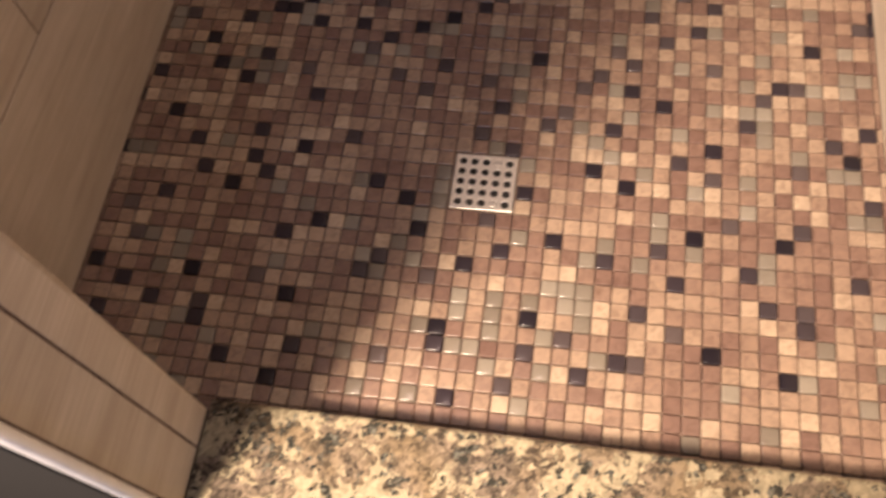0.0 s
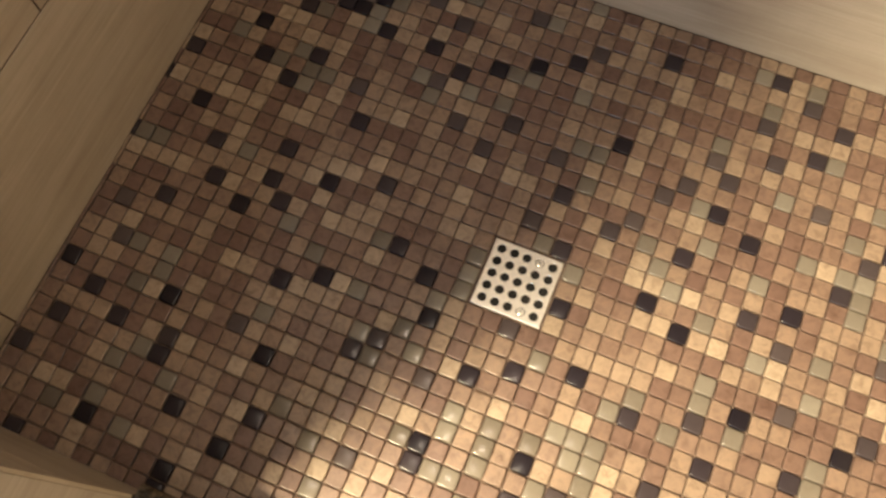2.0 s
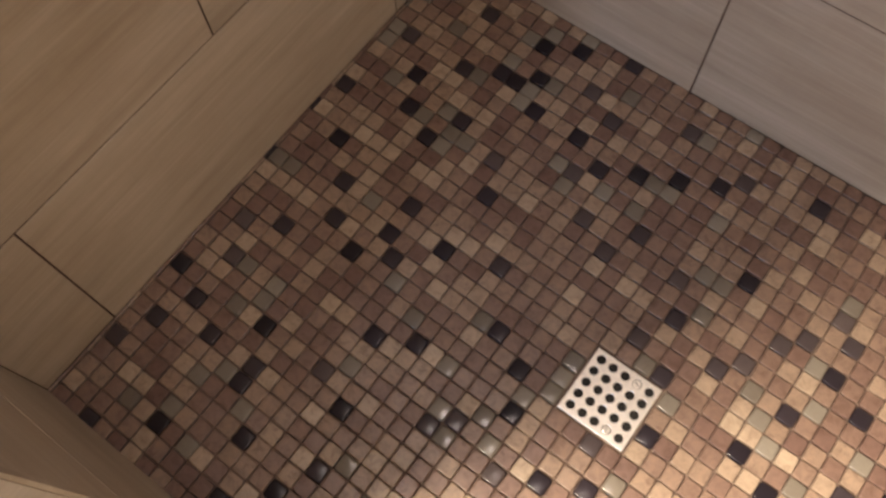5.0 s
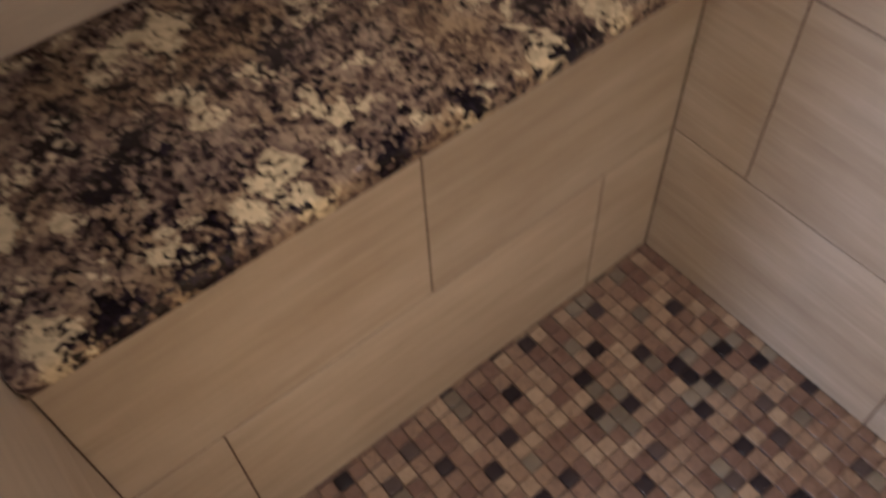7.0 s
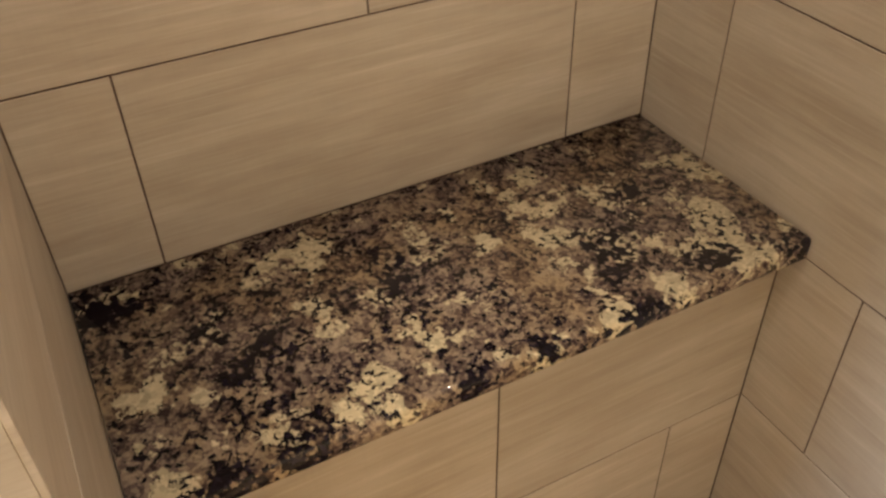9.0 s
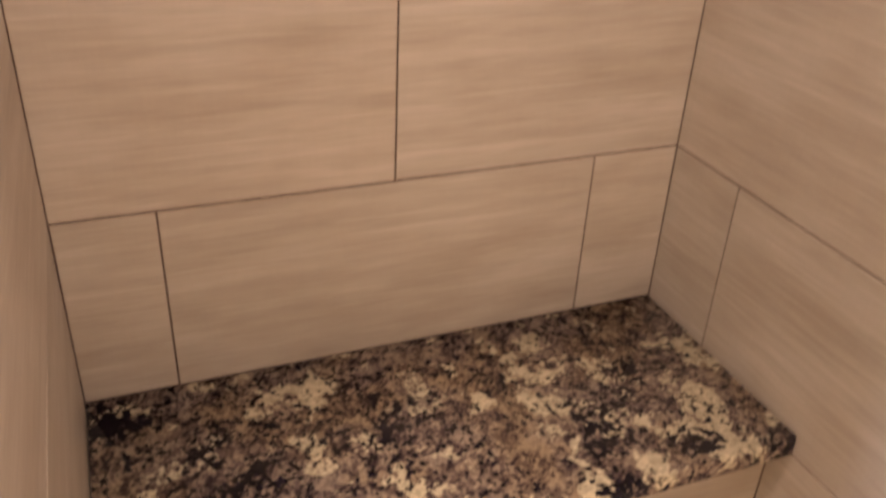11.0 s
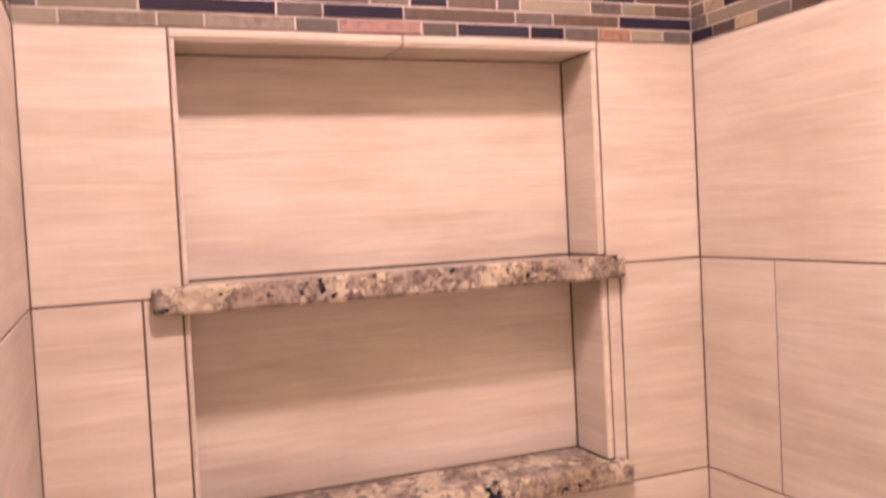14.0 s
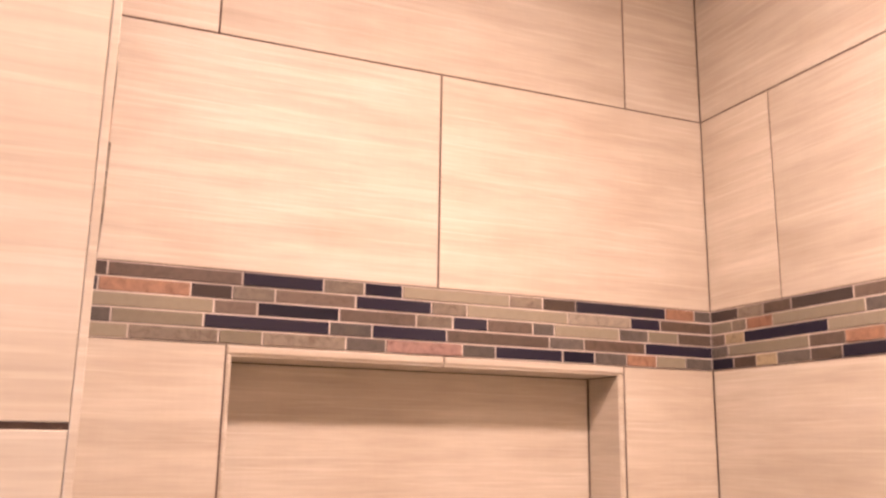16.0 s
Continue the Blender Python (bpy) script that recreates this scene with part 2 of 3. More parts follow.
SEAT_GRANITE = granite_material("bench_granite", [(x, y, 0.615, r) for x, y, r in SEAT_PALE], [(x, y, 0.61, r) for x, y, r in SEAT_DARK_AND_SHADE], 0.645, 0.655)
LEDGE_GRANITE = granite_material("niche_granite", (), ((-1.02, 0.425, 1.215, 0.055), (-1.02, 0.46, 1.215, 0.035), (-1.10, 0.53, 1.232, 0.034), (-1.10, 0.495, 1.232, 0.026), (-1.03, 0.806, 1.224, 0.014)),
    0.56, 0.79, ((0.085, 0.068, 0.062), (0.16, 0.132, 0.108), (0.25, 0.21, 0.165)), (0.33, 0.28, 0.20), (0.004, 0.0035, 0.006), 1.3)
CHIPS = {
    "stone": [chip_material("travertine_chip" + s, STONE, 0.36, k, 1.0) for s, k in (("", False), ("_field", True))],
    "dark": [chip_material("dark_glass_chip" + s, DARK, 0.24, k, 0.3, 0.3) for s, k in (("", False), ("_field", True))],
    "pale": [chip_material("pale_glass_chip" + s, PALE, 0.22, k, 0.25, 0.5) for s, k in (("", False), ("_field", True))],
}
STEEL = plain_material("brushed_nickel", (0.88, 0.84, 0.78), 0.42, 1.0, 200.0)
# Near-black: the shade in drain holes and screw slots, and the outer sheet.
NEAR_BLACK = plain_material("near_black", (0.008, 0.007, 0.007), 0.8)
PAINT = plain_material("warm_white_paint", (0.72, 0.66, 0.58), 0.6, 0, 30.0)
WALLPAINT = plain_material("taupe_wall_paint", (0.22, 0.185, 0.15), 0.6, 0, 30.0)
WHITE = plain_material("white_trim_paint", (0.80, 0.79, 0.78), 0.35, 0, 30.0)
DARKFLOOR = plain_material("dark_bathroom_floor", (0.003, 0.003, 0.003), 0.9, 0, 12.0)
DARKFLOOR.node_tree.nodes["Principled BSDF"].inputs["Specular IOR Level"].default_value = 0.1
LENS = bpy.data.materials.new("downlight_lens")
LENS.use_nodes = True
LENS.node_tree.nodes["Principled BSDF"].inputs["Emission Color"].default_value = (1.0, 0.84, 0.64, 1)
LENS.node_tree.nodes["Principled BSDF"].inputs["Emission Strength"].default_value = 6.0
STICKS = {
    "n": ([(0, (0.0090, 0.0083, 0.0144)), (1, (0.0198, 0.0162, 0.0279))], 0.10, 0.0),
    "d": ([(0, (0.0342, 0.0258, 0.0239)), (1, (0.0653, 0.0486, 0.0436))], 0.16, 0.1),
    "b": ([(0, (0.0491, 0.0342, 0.0257)), (1, (0.0857, 0.0592, 0.0443))], 0.40, 0.8),
    "t": ([(0, (0.0594, 0.0440, 0.0347)), (1, (0.1062, 0.0786, 0.0608))], 0.30, 0.7),
    "g": ([(0, (0.0532, 0.0459, 0.0400)), (1, (0.0972, 0.0834, 0.0720))], 0.40, 0.9),
    "o": ([(0, (0.0908, 0.0731, 0.0550)), (1, (0.1613, 0.1310, 0.0997))], 0.45, 1.0),
    "c": ([(0, (0.1368, 0.1170, 0.0864)), (1, (0.2232, 0.1917, 0.1413))], 0.15, 0.2),
    "s": ([(0, (0.1197, 0.0990, 0.0792)), (1, (0.2115, 0.1773, 0.1395))], 0.45, 1.3),
    "r": ([(0, (0.150, 0.072, 0.043)), (1, (0.245, 0.135, 0.085))], 0.50, 1.2),
    "p": ([(0, (0.150, 0.082, 0.069)), (1, (0.215, 0.128, 0.108))], 0.50, 1.3),
    "y": ([(0, (0.1719, 0.1349, 0.0793)), (1, (0.2568, 0.2047, 0.1297))], 0.50, 1.0),
}
STICK = {k: chip_material("band_" + k, s, r, False, min(v, 1.0), 0.3) for k, (s, r, v) in STICKS.items()}


# ---- helpers for building ----
def mesh_of(name, verts, faces, mat, smooth=False):
    me = bpy.data.meshes.new(name)
    me.from_pydata(verts, [], faces)
    me.materials.append(mat)
    if smooth:
        me.polygons.foreach_set("use_smooth", [True] * len(faces))
    me.update()
    return me


def box_geo(lo, hi, verts, faces):
    k = len(verts)
    verts += [(x, y, z) for x in (lo[0], hi[0]) for y in (lo[1], hi[1]) for z in (lo[2], hi[2])]
    faces += [tuple(k + i for i in f) for f in ((0, 1, 3, 2), (4, 6, 7, 5), (0, 4, 5, 1), (2, 3, 7, 6), (0, 2, 6, 4), (1, 5, 7, 3))]


def boxes(name, list_of, mat):
    verts, faces = [], []
    for lo, hi in list_of:
        box_geo(lo, hi, verts, faces)
    return new(name, mesh_of(name, verts, faces, mat))


def part(name, bm, mat, parent, label=""):
    """Links a bmesh, or a mesh, as one object under parent."""
    if isinstance(bm, bpy.types.Mesh):
        me = bm
    else:
        me = bpy.data.meshes.new(name)
        bm.to_mesh(me)
        bm.free()
        me.materials.append(mat)
    ob = new(name, me)
    ob.parent = parent
    if label:
        tagged(ob, label)
    return ob


def bevel_box(lo, hi, r, segments=3, edges=None):
    """A box with rounded edges; edges: a test on an edge's midpoint and direction."""
    bm = bmesh.new()
    verts, faces = [], []
    box_geo(lo, hi, verts, faces)
    vs = [bm.verts.new(v) for v in verts]
    for f in faces:
        bm.faces.new([vs[i] for i in f])
    bm.normal_update()
    es = [e for e in bm.edges if edges is None or edges((e.verts[0].co + e.verts[1].co) / 2, (e.verts[1].co - e.verts[0].co).normalized())]
    bmesh.ops.bevel(bm, geom=es, offset=r, segments=segments, profile=0.5, affect="EDGES")
    for f in bm.faces:
        f.smooth = True
    return bm


slab_cache = {}


def slab_mesh(w, h, d, b, mat, name):
    """A tile: w along x, h along z, its face at y = 0 and its back at y = d, with an eased edge b."""
    key = (round(w, 4), round(h, 4), d, b, mat.name)
    if key not in slab_cache:
        verts = []
        for y, k in ((d, 0), (b, 0), (0.35 * b, 0.35 * b), (0, b)):
            x, z = w / 2 - k, h / 2 - k
            verts += [(-x, y, -z), (x, y, -z), (x, y, z), (-x, y, z)]
        faces = [(4 * r + i, 4 * r + (i + 1) % 4, 4 * r + 4 + (i + 1) % 4, 4 * r + 4 + i) for r in range(3) for i in range(4)]
        faces.append((12, 13, 14, 15))
        slab_cache[key] = mesh_of(name, verts, faces, mat)
    return slab_cache[key]


# the walls' faces: a turn about z and the fixed coordinate
WEST, NORTH, SOUTH, EAST = -1.05, 1.16, 0.283, 0.457
TURNS = {"west": 90, "north": 0, "south": 180, "east": -90}
jit = random.Random(5)


def wall_piece(side, plane, a0, a1, z0, z1, parent, mat=None, name="tile", gap=0.0025, d=0.008, b=0.0006, proud=0.0):
    """One tile on a wall between two places along it and two heights."""
    me = slab_mesh(a1 - a0 - gap, z1 - z0 - gap, d, b, mat or TILE, name)
    ob = new(name, me)
    a, z = (a0 + a1) / 2, (z0 + z1) / 2
    p = proud + jit.uniform(-0.0003, 0.0003)
    x, y = {"west": (plane + p, a), "north": (a, plane - p), "south": (a, plane + p), "east": (plane - p, a)}[side]
    ob.parent = parent
    ob.matrix_basis = pose(x, y, z, jit.uniform(-0.05, 0.05), 0, TURNS[side] + jit.uniform(-0.05, 0.05))
    return ob


# ---- the shower's shell ----
ROW = [0.0, 0.281, 0.587, 0.890, 1.197, 1.503, 1.808, 1.897, 2.202, 2.50]
BACK = 0.0009
CEIL = 2.50
NY0, NY1, NZ0, NZ1, NX = 0.447, 0.992, 1.20, 1.797, -1.133

wall_west = boxes("wall_west", [
    ((WEST - 0.20, -1.6, -0.1), (WEST - BACK, NY0 - 0.004, CEIL)),
    ((WEST - 0.20, NY1 + 0.004, -0.1), (WEST - BACK, 1.36, CEIL)),
    ((WEST - 0.20, NY0 - 0.004, -0.1), (WEST - BACK, NY1 + 0.004, NZ0 - 0.004)),
    ((WEST - 0.20, NY0 - 0.004, NZ1 + 0.004), (WEST - BACK, NY1 + 0.004, CEIL)),
    ((WEST - 0.20, NY0 - 0.004, NZ0 - 0.004), (NX - BACK, NY1 + 0.004, NZ1 + 0.004))], GROUT)
tagged(wall_west, "beige linen-look tiled shower wall with a recessed niche", "wall", kind="structure")
wall_north = boxes("wall_north", [((WEST - BACK + 0.0005, NORTH + BACK, -0.1), (EAST + 0.2, NORTH + 0.2, CEIL))], GROUT)
tagged(wall_north, "beige linen-look tiled shower wall with a mosaic band", "wall", kind="structure")
wall_east = boxes("wall_east", [((EAST + BACK, -1.6, -0.1), (EAST + 0.2, NORTH + BACK - 0.0005, CEIL))], GROUT)
tagged(wall_east, "beige linen-look tiled shower side wall", "wall", kind="structure")
JAMB = -0.43
wall_south = boxes("wall_south", [((WEST - BACK + 0.0005, 0.150, -0.1), (JAMB - BACK, SOUTH - BACK, CEIL))], GROUT)
tagged(wall_south, "tiled partition between bench and bathroom, ending in a jamb", "wall", kind="structure")
ceiling = boxes("ceiling", [((WEST - 0.3, -1.7, CEIL), (EAST + 0.3, 1.4, CEIL + 0.1))], PAINT)
tagged(ceiling, "warm white painted ceiling", "ceiling", kind="structure")
bathroom_wall = boxes("wall_entry", [((WEST - 0.3, -1.75, -0.1), (-0.38, -1.6, CEIL)), ((-0.02, -1.75, -0.1), (EAST + 0.3, -1.6, CEIL)),
    ((-0.38, -1.75, -0.1), (-0.02, -1.6, 0.54)), ((-0.38, -1.75, 1.26), (-0.02, -1.6, CEIL))], WALLPAINT)
tagged(bathroom_wall, "plain taupe painted bathroom wall", "wall", kind="structure")
# Unseen window, with its opening in wall_entry, added to house the cool lamp.
window = boxes("window_1", [((-0.42, -1.600, 0.50), (-0.38, -1.592, 1.30)), ((-0.02, -1.600, 0.50), (0.02, -1.592, 1.30)), ((-0.38, -1.600, 0.50), (-0.02, -1.592, 0.54)), ((-0.38, -1.600, 1.26), (-0.02, -1.592, 1.30))], WHITE)
tagged(window, "white framed window, unseen, added around the cool strip lamp", "window", kind="structure")
boxes("pane", [((-0.379, -1.690, 0.541), (-0.021, -1.684, 1.259))], PAINT).parent = window
bathroom_floor = boxes("floor_bathroom", [((WEST - 0.1, -1.6, -0.1), (EAST + 0.1, 0.15, -0.006))], DARKFLOOR)
tagged(bathroom_floor, "dark bathroom floor outside the shower", "floor", kind="structure")
floor = boxes("floor", [((WEST, 0.15, -0.1), (EAST + 0.1, NORTH + 0.1, -0.003))], FLOOR_GROUT)
tagged(floor, "brown and tan stone and glass mosaic shower floor", "floor", kind="structure")

# bench
SLAB_Z0, SLAB_Z1, RISER, SLAB_X = 0.588, 0.621, -0.727, -0.684
bench = new("shower_bench")
bench.location = (-0.9, 0.72, 0)
tagged(bench, "built-in tiled shower bench with a speckled granite seat", "bench")
bpy.context.view_layer.update()


def under(ob, parent):
    """Parents ob and keeps it where it is."""
    ob.parent = parent
    ob.matrix_parent_inverse = parent.matrix_basis.inverted()
    return ob


core = boxes("core", [((WEST - 0.001, SOUTH - 0.003, -0.002), (RISER - BACK, NORTH + 0.003, SLAB_Z0))], GROUT)
under(core, bench)
seat = bevel_box((WEST + 0.001, SOUTH + 0.0015, SLAB_Z0 + 0.0005), (SLAB_X, NORTH - 0.0015, SLAB_Z1), 0.009, 4, lambda c, d: c.x > SLAB_X - 0.01)
under(part("seat", seat, SEAT_GRANITE, None, "polished cream, brown and black granite slab"), bench)
for z0, z1, cuts in ((0.0, 0.281, (SOUTH, 0.407, 1.021, NORTH)), (0.281, SLAB_Z0, (SOUTH, 0.714, NORTH))):
    for a0, a1 in zip(cuts, cuts[1:]):
        o = wall_piece("west", RISER, a0, a1, z0, z1, None)
        under(o, bench)

# curb at the entry
curb = new("shower_curb")
curb.location = (0, 0.22, 0)
tagged(curb, "low shower curb capped with polished granite", "curb")
under(boxes("core", [((JAMB - BACK + 0.001, 0.155, -0.002), (EAST + BACK, 0.270, 0.081))], GROUT), curb)
cap = bevel_box((JAMB + 0.0015, 0.130, 0.0815), (EAST - 0.0015, 0.298, 0.1135), 0.008, 4, lambda c, d: abs(d.x) > 0.9)
under(part("cap", cap, GRANITE, None, "polished granite cap"), curb)
for a0, a1 in ((JAMB, -0.04), (-0.04, EAST)):
    under(wall_piece("south", 0.275, a0, a1, 0, 0.081, None), curb)

# wall tiles
A, B = (SOUTH, 0.405, 1.018, NORTH), (SOUTH, 0.712, NORTH)
for k, cuts in ((0, A), (1, B), (2, A), (3, B), (7, B), (8, A)):
    z0 = SLAB_Z1 if k == 2 else ROW[k]
    if k > 1:
        for a0, a1 in zip(cuts, cuts[1:]):
            wall_piece("west", WEST, a0, a1, z0, ROW[k + 1], wall_west)
for a0, a1 in ((SOUTH, 0.397), (0.397, 0.440), (1.0025, 1.0235), (1.0235, NORTH)):
    wall_piece("west", WEST, a0, a1, ROW[4], ROW[5], wall_west)
for a0, a1 in ((SOUTH, 0.441), (1.0015, NORTH)):
    wall_piece("west", WEST, a0, a1, ROW[5], ROW[6], wall_west)
# eased edge strips round the niche
for a0, a1, z0, z1 in ((0.440, 0.4475, 1.2325, 1.484), (0.9925, 1.0025, 1.2325, 1.484), (0.441, 0.4485, 1.516, NZ1), (0.9925, 1.0015, 1.516, NZ1)):
    wall_piece("west", WEST, a0, a1, z0, z1, wall_west, name="edge_strip", gap=0.001, b=0.003, proud=0.001)
for a0, a1 in ((0.441, 0.722), (0.722, 1.0015)):
    wall_piece("west", WEST, a0, a1, NZ1 - 0.001, ROW[6], wall_west, name="edge_strip", gap=0.0004, b=0.003, proud=0.001)
# niche lining
for z0, z1 in ((1.232, 1.484), (1.516, NZ1 - 0.003)):
    wall_piece("west", NX, NY0, NY1, z0, z1, wall_west, name="niche_tile")
    for side, plane in (("south", NY0), ("north", NY1)):
        wall_piece(side, plane, NX + 0.001, WEST - 0.0005, z0, z1, wall_west, name="niche_tile")
for a0, a1 in ((NY0, 0.722), (0.722, NY1)):
    me = slab_mesh(a1 - a0 - 0.0024, 0.080, 0.008, 0.001, TILE, "niche_tile")
    o = new("niche_tile", me)
    o.parent = wall_west
    o.matrix_basis = Matrix.Translation((-1.0915, (a0 + a1) / 2, NZ1 - 0.003)) @ Matrix.Rotation(radians(90), 4, "Z") @ Matrix.Rotation(radians(90), 4, "X")

X0, X1, X2 = (-1.05, -0.903, -0.29, 0.322, EAST), (-1.05, -0.595, 0.017, EAST), (RISER, -0.289, 0.325, EAST)
for k, cuts in ((0, X2), (1, (RISER, -0.595, 0.017, EAST)), (2, X0), (3, X1), (4, X0), (5, X1), (7, X0), (8, X1)):
    for a0, a1 in zip(cuts, cuts[1:]):
        wall_piece("north", NORTH, a0, a1, ROW[k], ROW[k + 1], wall_north)
E0, E1 = (-0.98, -0.37, 0.24, 0.852, NORTH), (-1.28, -0.67, -0.06, 0.548, NORTH)
for k in range(9):
    cuts = E0 if k % 2 == 0 else E1
    if k == 6:
        continue
    for a0, a1 in zip(cuts, cuts[1:]):
        wall_piece("east", EAST, a0, a1, ROW[k], ROW[k + 1], wall_east)
for k in (2, 3, 4, 5, 7, 8):
    wall_piece("south", SOUTH, -1.05, JAMB - 0.0081, ROW[k], ROW[k + 1], wall_south)
for k in (0, 1):
    wall_piece("south", SOUTH, RISER, JAMB - 0.0081, ROW[k], ROW[k + 1], wall_south)
# jamb end
for z0, z1 in ((0.1145, 0.70), (0.70, 1.20), (1.20, 1.703), (1.703, 2.202), (2.202, CEIL)):
    for a0, a1 in ((0.160, 0.234), (0.234, 0.2807)) if z0 < 1.1 else ((0.160, 0.2807),):
        wall_piece("west", JAMB, a0, a1, z0, z1, wall_south, gap=0.0035)
wall_piece("west", JAMB, 0.2790, 0.2833, 0.1145, CEIL, wall_south, name="edge_strip", gap=0.0002, b=0.0004)
casing = bevel_box((JAMB - 0.014, 0.1460, 0.1145), (JAMB + 0.004, 0.1585, CEIL), 0.003, 2)
casing = part("trim", casing, WHITE, None)
# Thin near-black sheet added over the partition's bathroom face.
panel = boxes("panel_outer", [((WEST + 0.001, 0.1440, -0.004), (JAMB - 0.0155, 0.1498, CEIL - 0.001))], NEAR_BLACK)
tagged(panel, "near-black sheet added over the partition's bathroom side", "panel", kind="structure")
tagged(casing, "white painted trim strip along the jamb's outer edge", "trim", kind="structure")


# ---- the niche's granite ----
def ledge(name, z0, z1, label):
    """A granite shelf with two ears that overlap the wall's face."""
    thing = new(name)
    thing.location = (WEST, 0.715, z1)
    tagged(thing, label, "shelf", "niche shelves")
    bm = bmesh.new()
    yl, yr, xf = 0.4065, 1.0235, -1.030
    y0, y1 = NY0 + 0.002, NY1 - 0.002
    out = [(NX + 0.001, y0), (WEST + 0.0015, y0), (WEST + 0.0015, yl)]
    r = 0.007
    for cx, cy, a in ((xf - r, yl + r, -90), (xf - r, yr - r, 0)):
        for k in range(5):
            t = radians(a + 22.5 * k)
            out.append((cx + r * math.cos(t), cy + r * math.sin(t)))
    out += [(WEST + 0.0015, yr), (WEST + 0.0015, y1), (NX + 0.001, y1)]
    e = 0.005
    rings = []
    for z, k in ((z0, e), (z0 + 0.3 * e, 0.3 * e), (z0 + e, 0), (z1 - e, 0), (z1 - 0.3 * e, 0.3 * e), (z1, e)):
        rings.append([bm.verts.new((x - (k if x > WEST + 0.002 else 0), y + (k if y < yl + 0.01 else -k if y > yr - 0.01 else 0), z)) for x, y in out])
    for p, q in zip(rings, rings[1:]):
        for i in range(len(out)):
            j = (i + 1) % len(out)
            f = bm.faces.new((p[i], p[j], q[j], q[i]))
    bm.faces.new(rings[-1])
    bm.faces.new(rings[0][::-1])
    bmesh.ops.recalc_face_normals(bm, faces=bm.faces)
    under(part("slab", bm, LEDGE_GRANITE, None), thing)
    return thing


ledge("niche_sill", 1.199, 1.232, "polished granite sill at the foot of the wall niche")
ledge("niche_shelf", 1.484, 1.516, "polished granite shelf dividing the tiled wall niche")

# ---- the downlights: unseen fixtures, added where the lamps hang ----
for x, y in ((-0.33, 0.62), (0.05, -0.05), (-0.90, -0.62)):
    light = new("assumed_ceiling_light")
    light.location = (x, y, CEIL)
    tagged(light, "assumed round ceiling downlight with white ring, unseen, added at a lamp", "light", "ceiling downlights")
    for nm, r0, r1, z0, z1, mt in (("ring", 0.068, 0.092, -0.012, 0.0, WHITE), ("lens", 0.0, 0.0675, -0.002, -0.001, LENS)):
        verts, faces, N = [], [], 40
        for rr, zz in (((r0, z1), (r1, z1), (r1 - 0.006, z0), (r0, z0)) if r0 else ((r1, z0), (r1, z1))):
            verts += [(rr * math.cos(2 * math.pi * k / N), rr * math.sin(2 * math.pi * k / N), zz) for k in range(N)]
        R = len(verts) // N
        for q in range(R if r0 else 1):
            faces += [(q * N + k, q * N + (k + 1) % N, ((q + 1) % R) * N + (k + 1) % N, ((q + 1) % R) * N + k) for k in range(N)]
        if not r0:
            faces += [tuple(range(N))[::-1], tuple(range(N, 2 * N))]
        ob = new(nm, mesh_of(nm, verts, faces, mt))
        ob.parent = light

# ---- the drain ----
OX, OY, P = -0.0222, -0.0162, 0.0254
DX, DY, DS = OX - 4.5 * P, OY + 28.5 * P, 0.0965
drain = new("shower_drain")
drain.location = (DX, DY, 0)
tagged(drain, "square brushed nickel shower drain with round holes", "drain")


def drain_plate():
    """A square plate with five by five countersunk holes."""
    bm = bmesh.new()
    n, cell, r, N, top = 5, DS / 5.35, 0.0061, 16, 0.0022
    edge = n * cell / 2

    def cellring(cx, cy):
        """Points on the cell's outline, in step with the hole's circle."""
        pts = []
        for k in range(N):
            t = 2 * math.pi * (k + 0.5) / N
            c, s = math.cos(t), math.sin(t)
            f = cell / 2 / max(abs(c), abs(s))
            pts.append((cx + c * f, cy + s * f))
        return pts

    for i in range(n):
        for j in range(n):
            cx, cy = (i - 2) * cell, (j - 2) * cell
            outer = [bm.verts.new((x, y, top)) for x, y in cellring(cx, cy)]
            loops = [outer]
            for rr, zz in ((r + 0.0007, top), (r, top - 0.0006), (r, top - 0.0018)):
                loops.append([bm.verts.new((cx + rr * math.cos(2 * math.pi * (k + 0.5) / N), cy + rr * math.sin(2 * math.pi * (k + 0.5) / N), zz)) for k in range(N)])
            for p, q in zip(loops, loops[1:]):
                for k in range(N):
                    bm.faces.new((p[k], p[(k + 1) % N], q[(k + 1) % N], q[k]))
            for sx in (-1, 1):
                for sy in (-1, 1):
                    c = bm.verts.new((cx + sx * cell / 2, cy + sy * cell / 2, top))
                    near = sorted(outer, key=lambda v: (v.co - c.co).length)[:2]
                    bm.faces.new((c, *near))
    h = DS / 2
    prof = ((edge, top), (h - 0.0012, top), (h - 0.0003, top - 0.0006), (h, top - 0.0018), (h, -0.006))
    rings = [[bm.verts.new((sx * a, sy * a, z)) for sx, sy in ((-1, -1), (1, -1), (1, 1), (-1, 1))] for a, z in prof]
    for p, q in zip(rings, rings[1:]):
        for k in range(4):
            bm.faces.new((p[k], q[k], q[(k + 1) % 4], p[(k + 1) % 4]))
    bmesh.ops.recalc_face_normals(bm, faces=bm.faces)
    for f in bm.faces:
        if f.normal.z < -0.5:
            f.normal_flip()
    return bm


plate = drain_plate()
part("plate", plate, STEEL, drain)
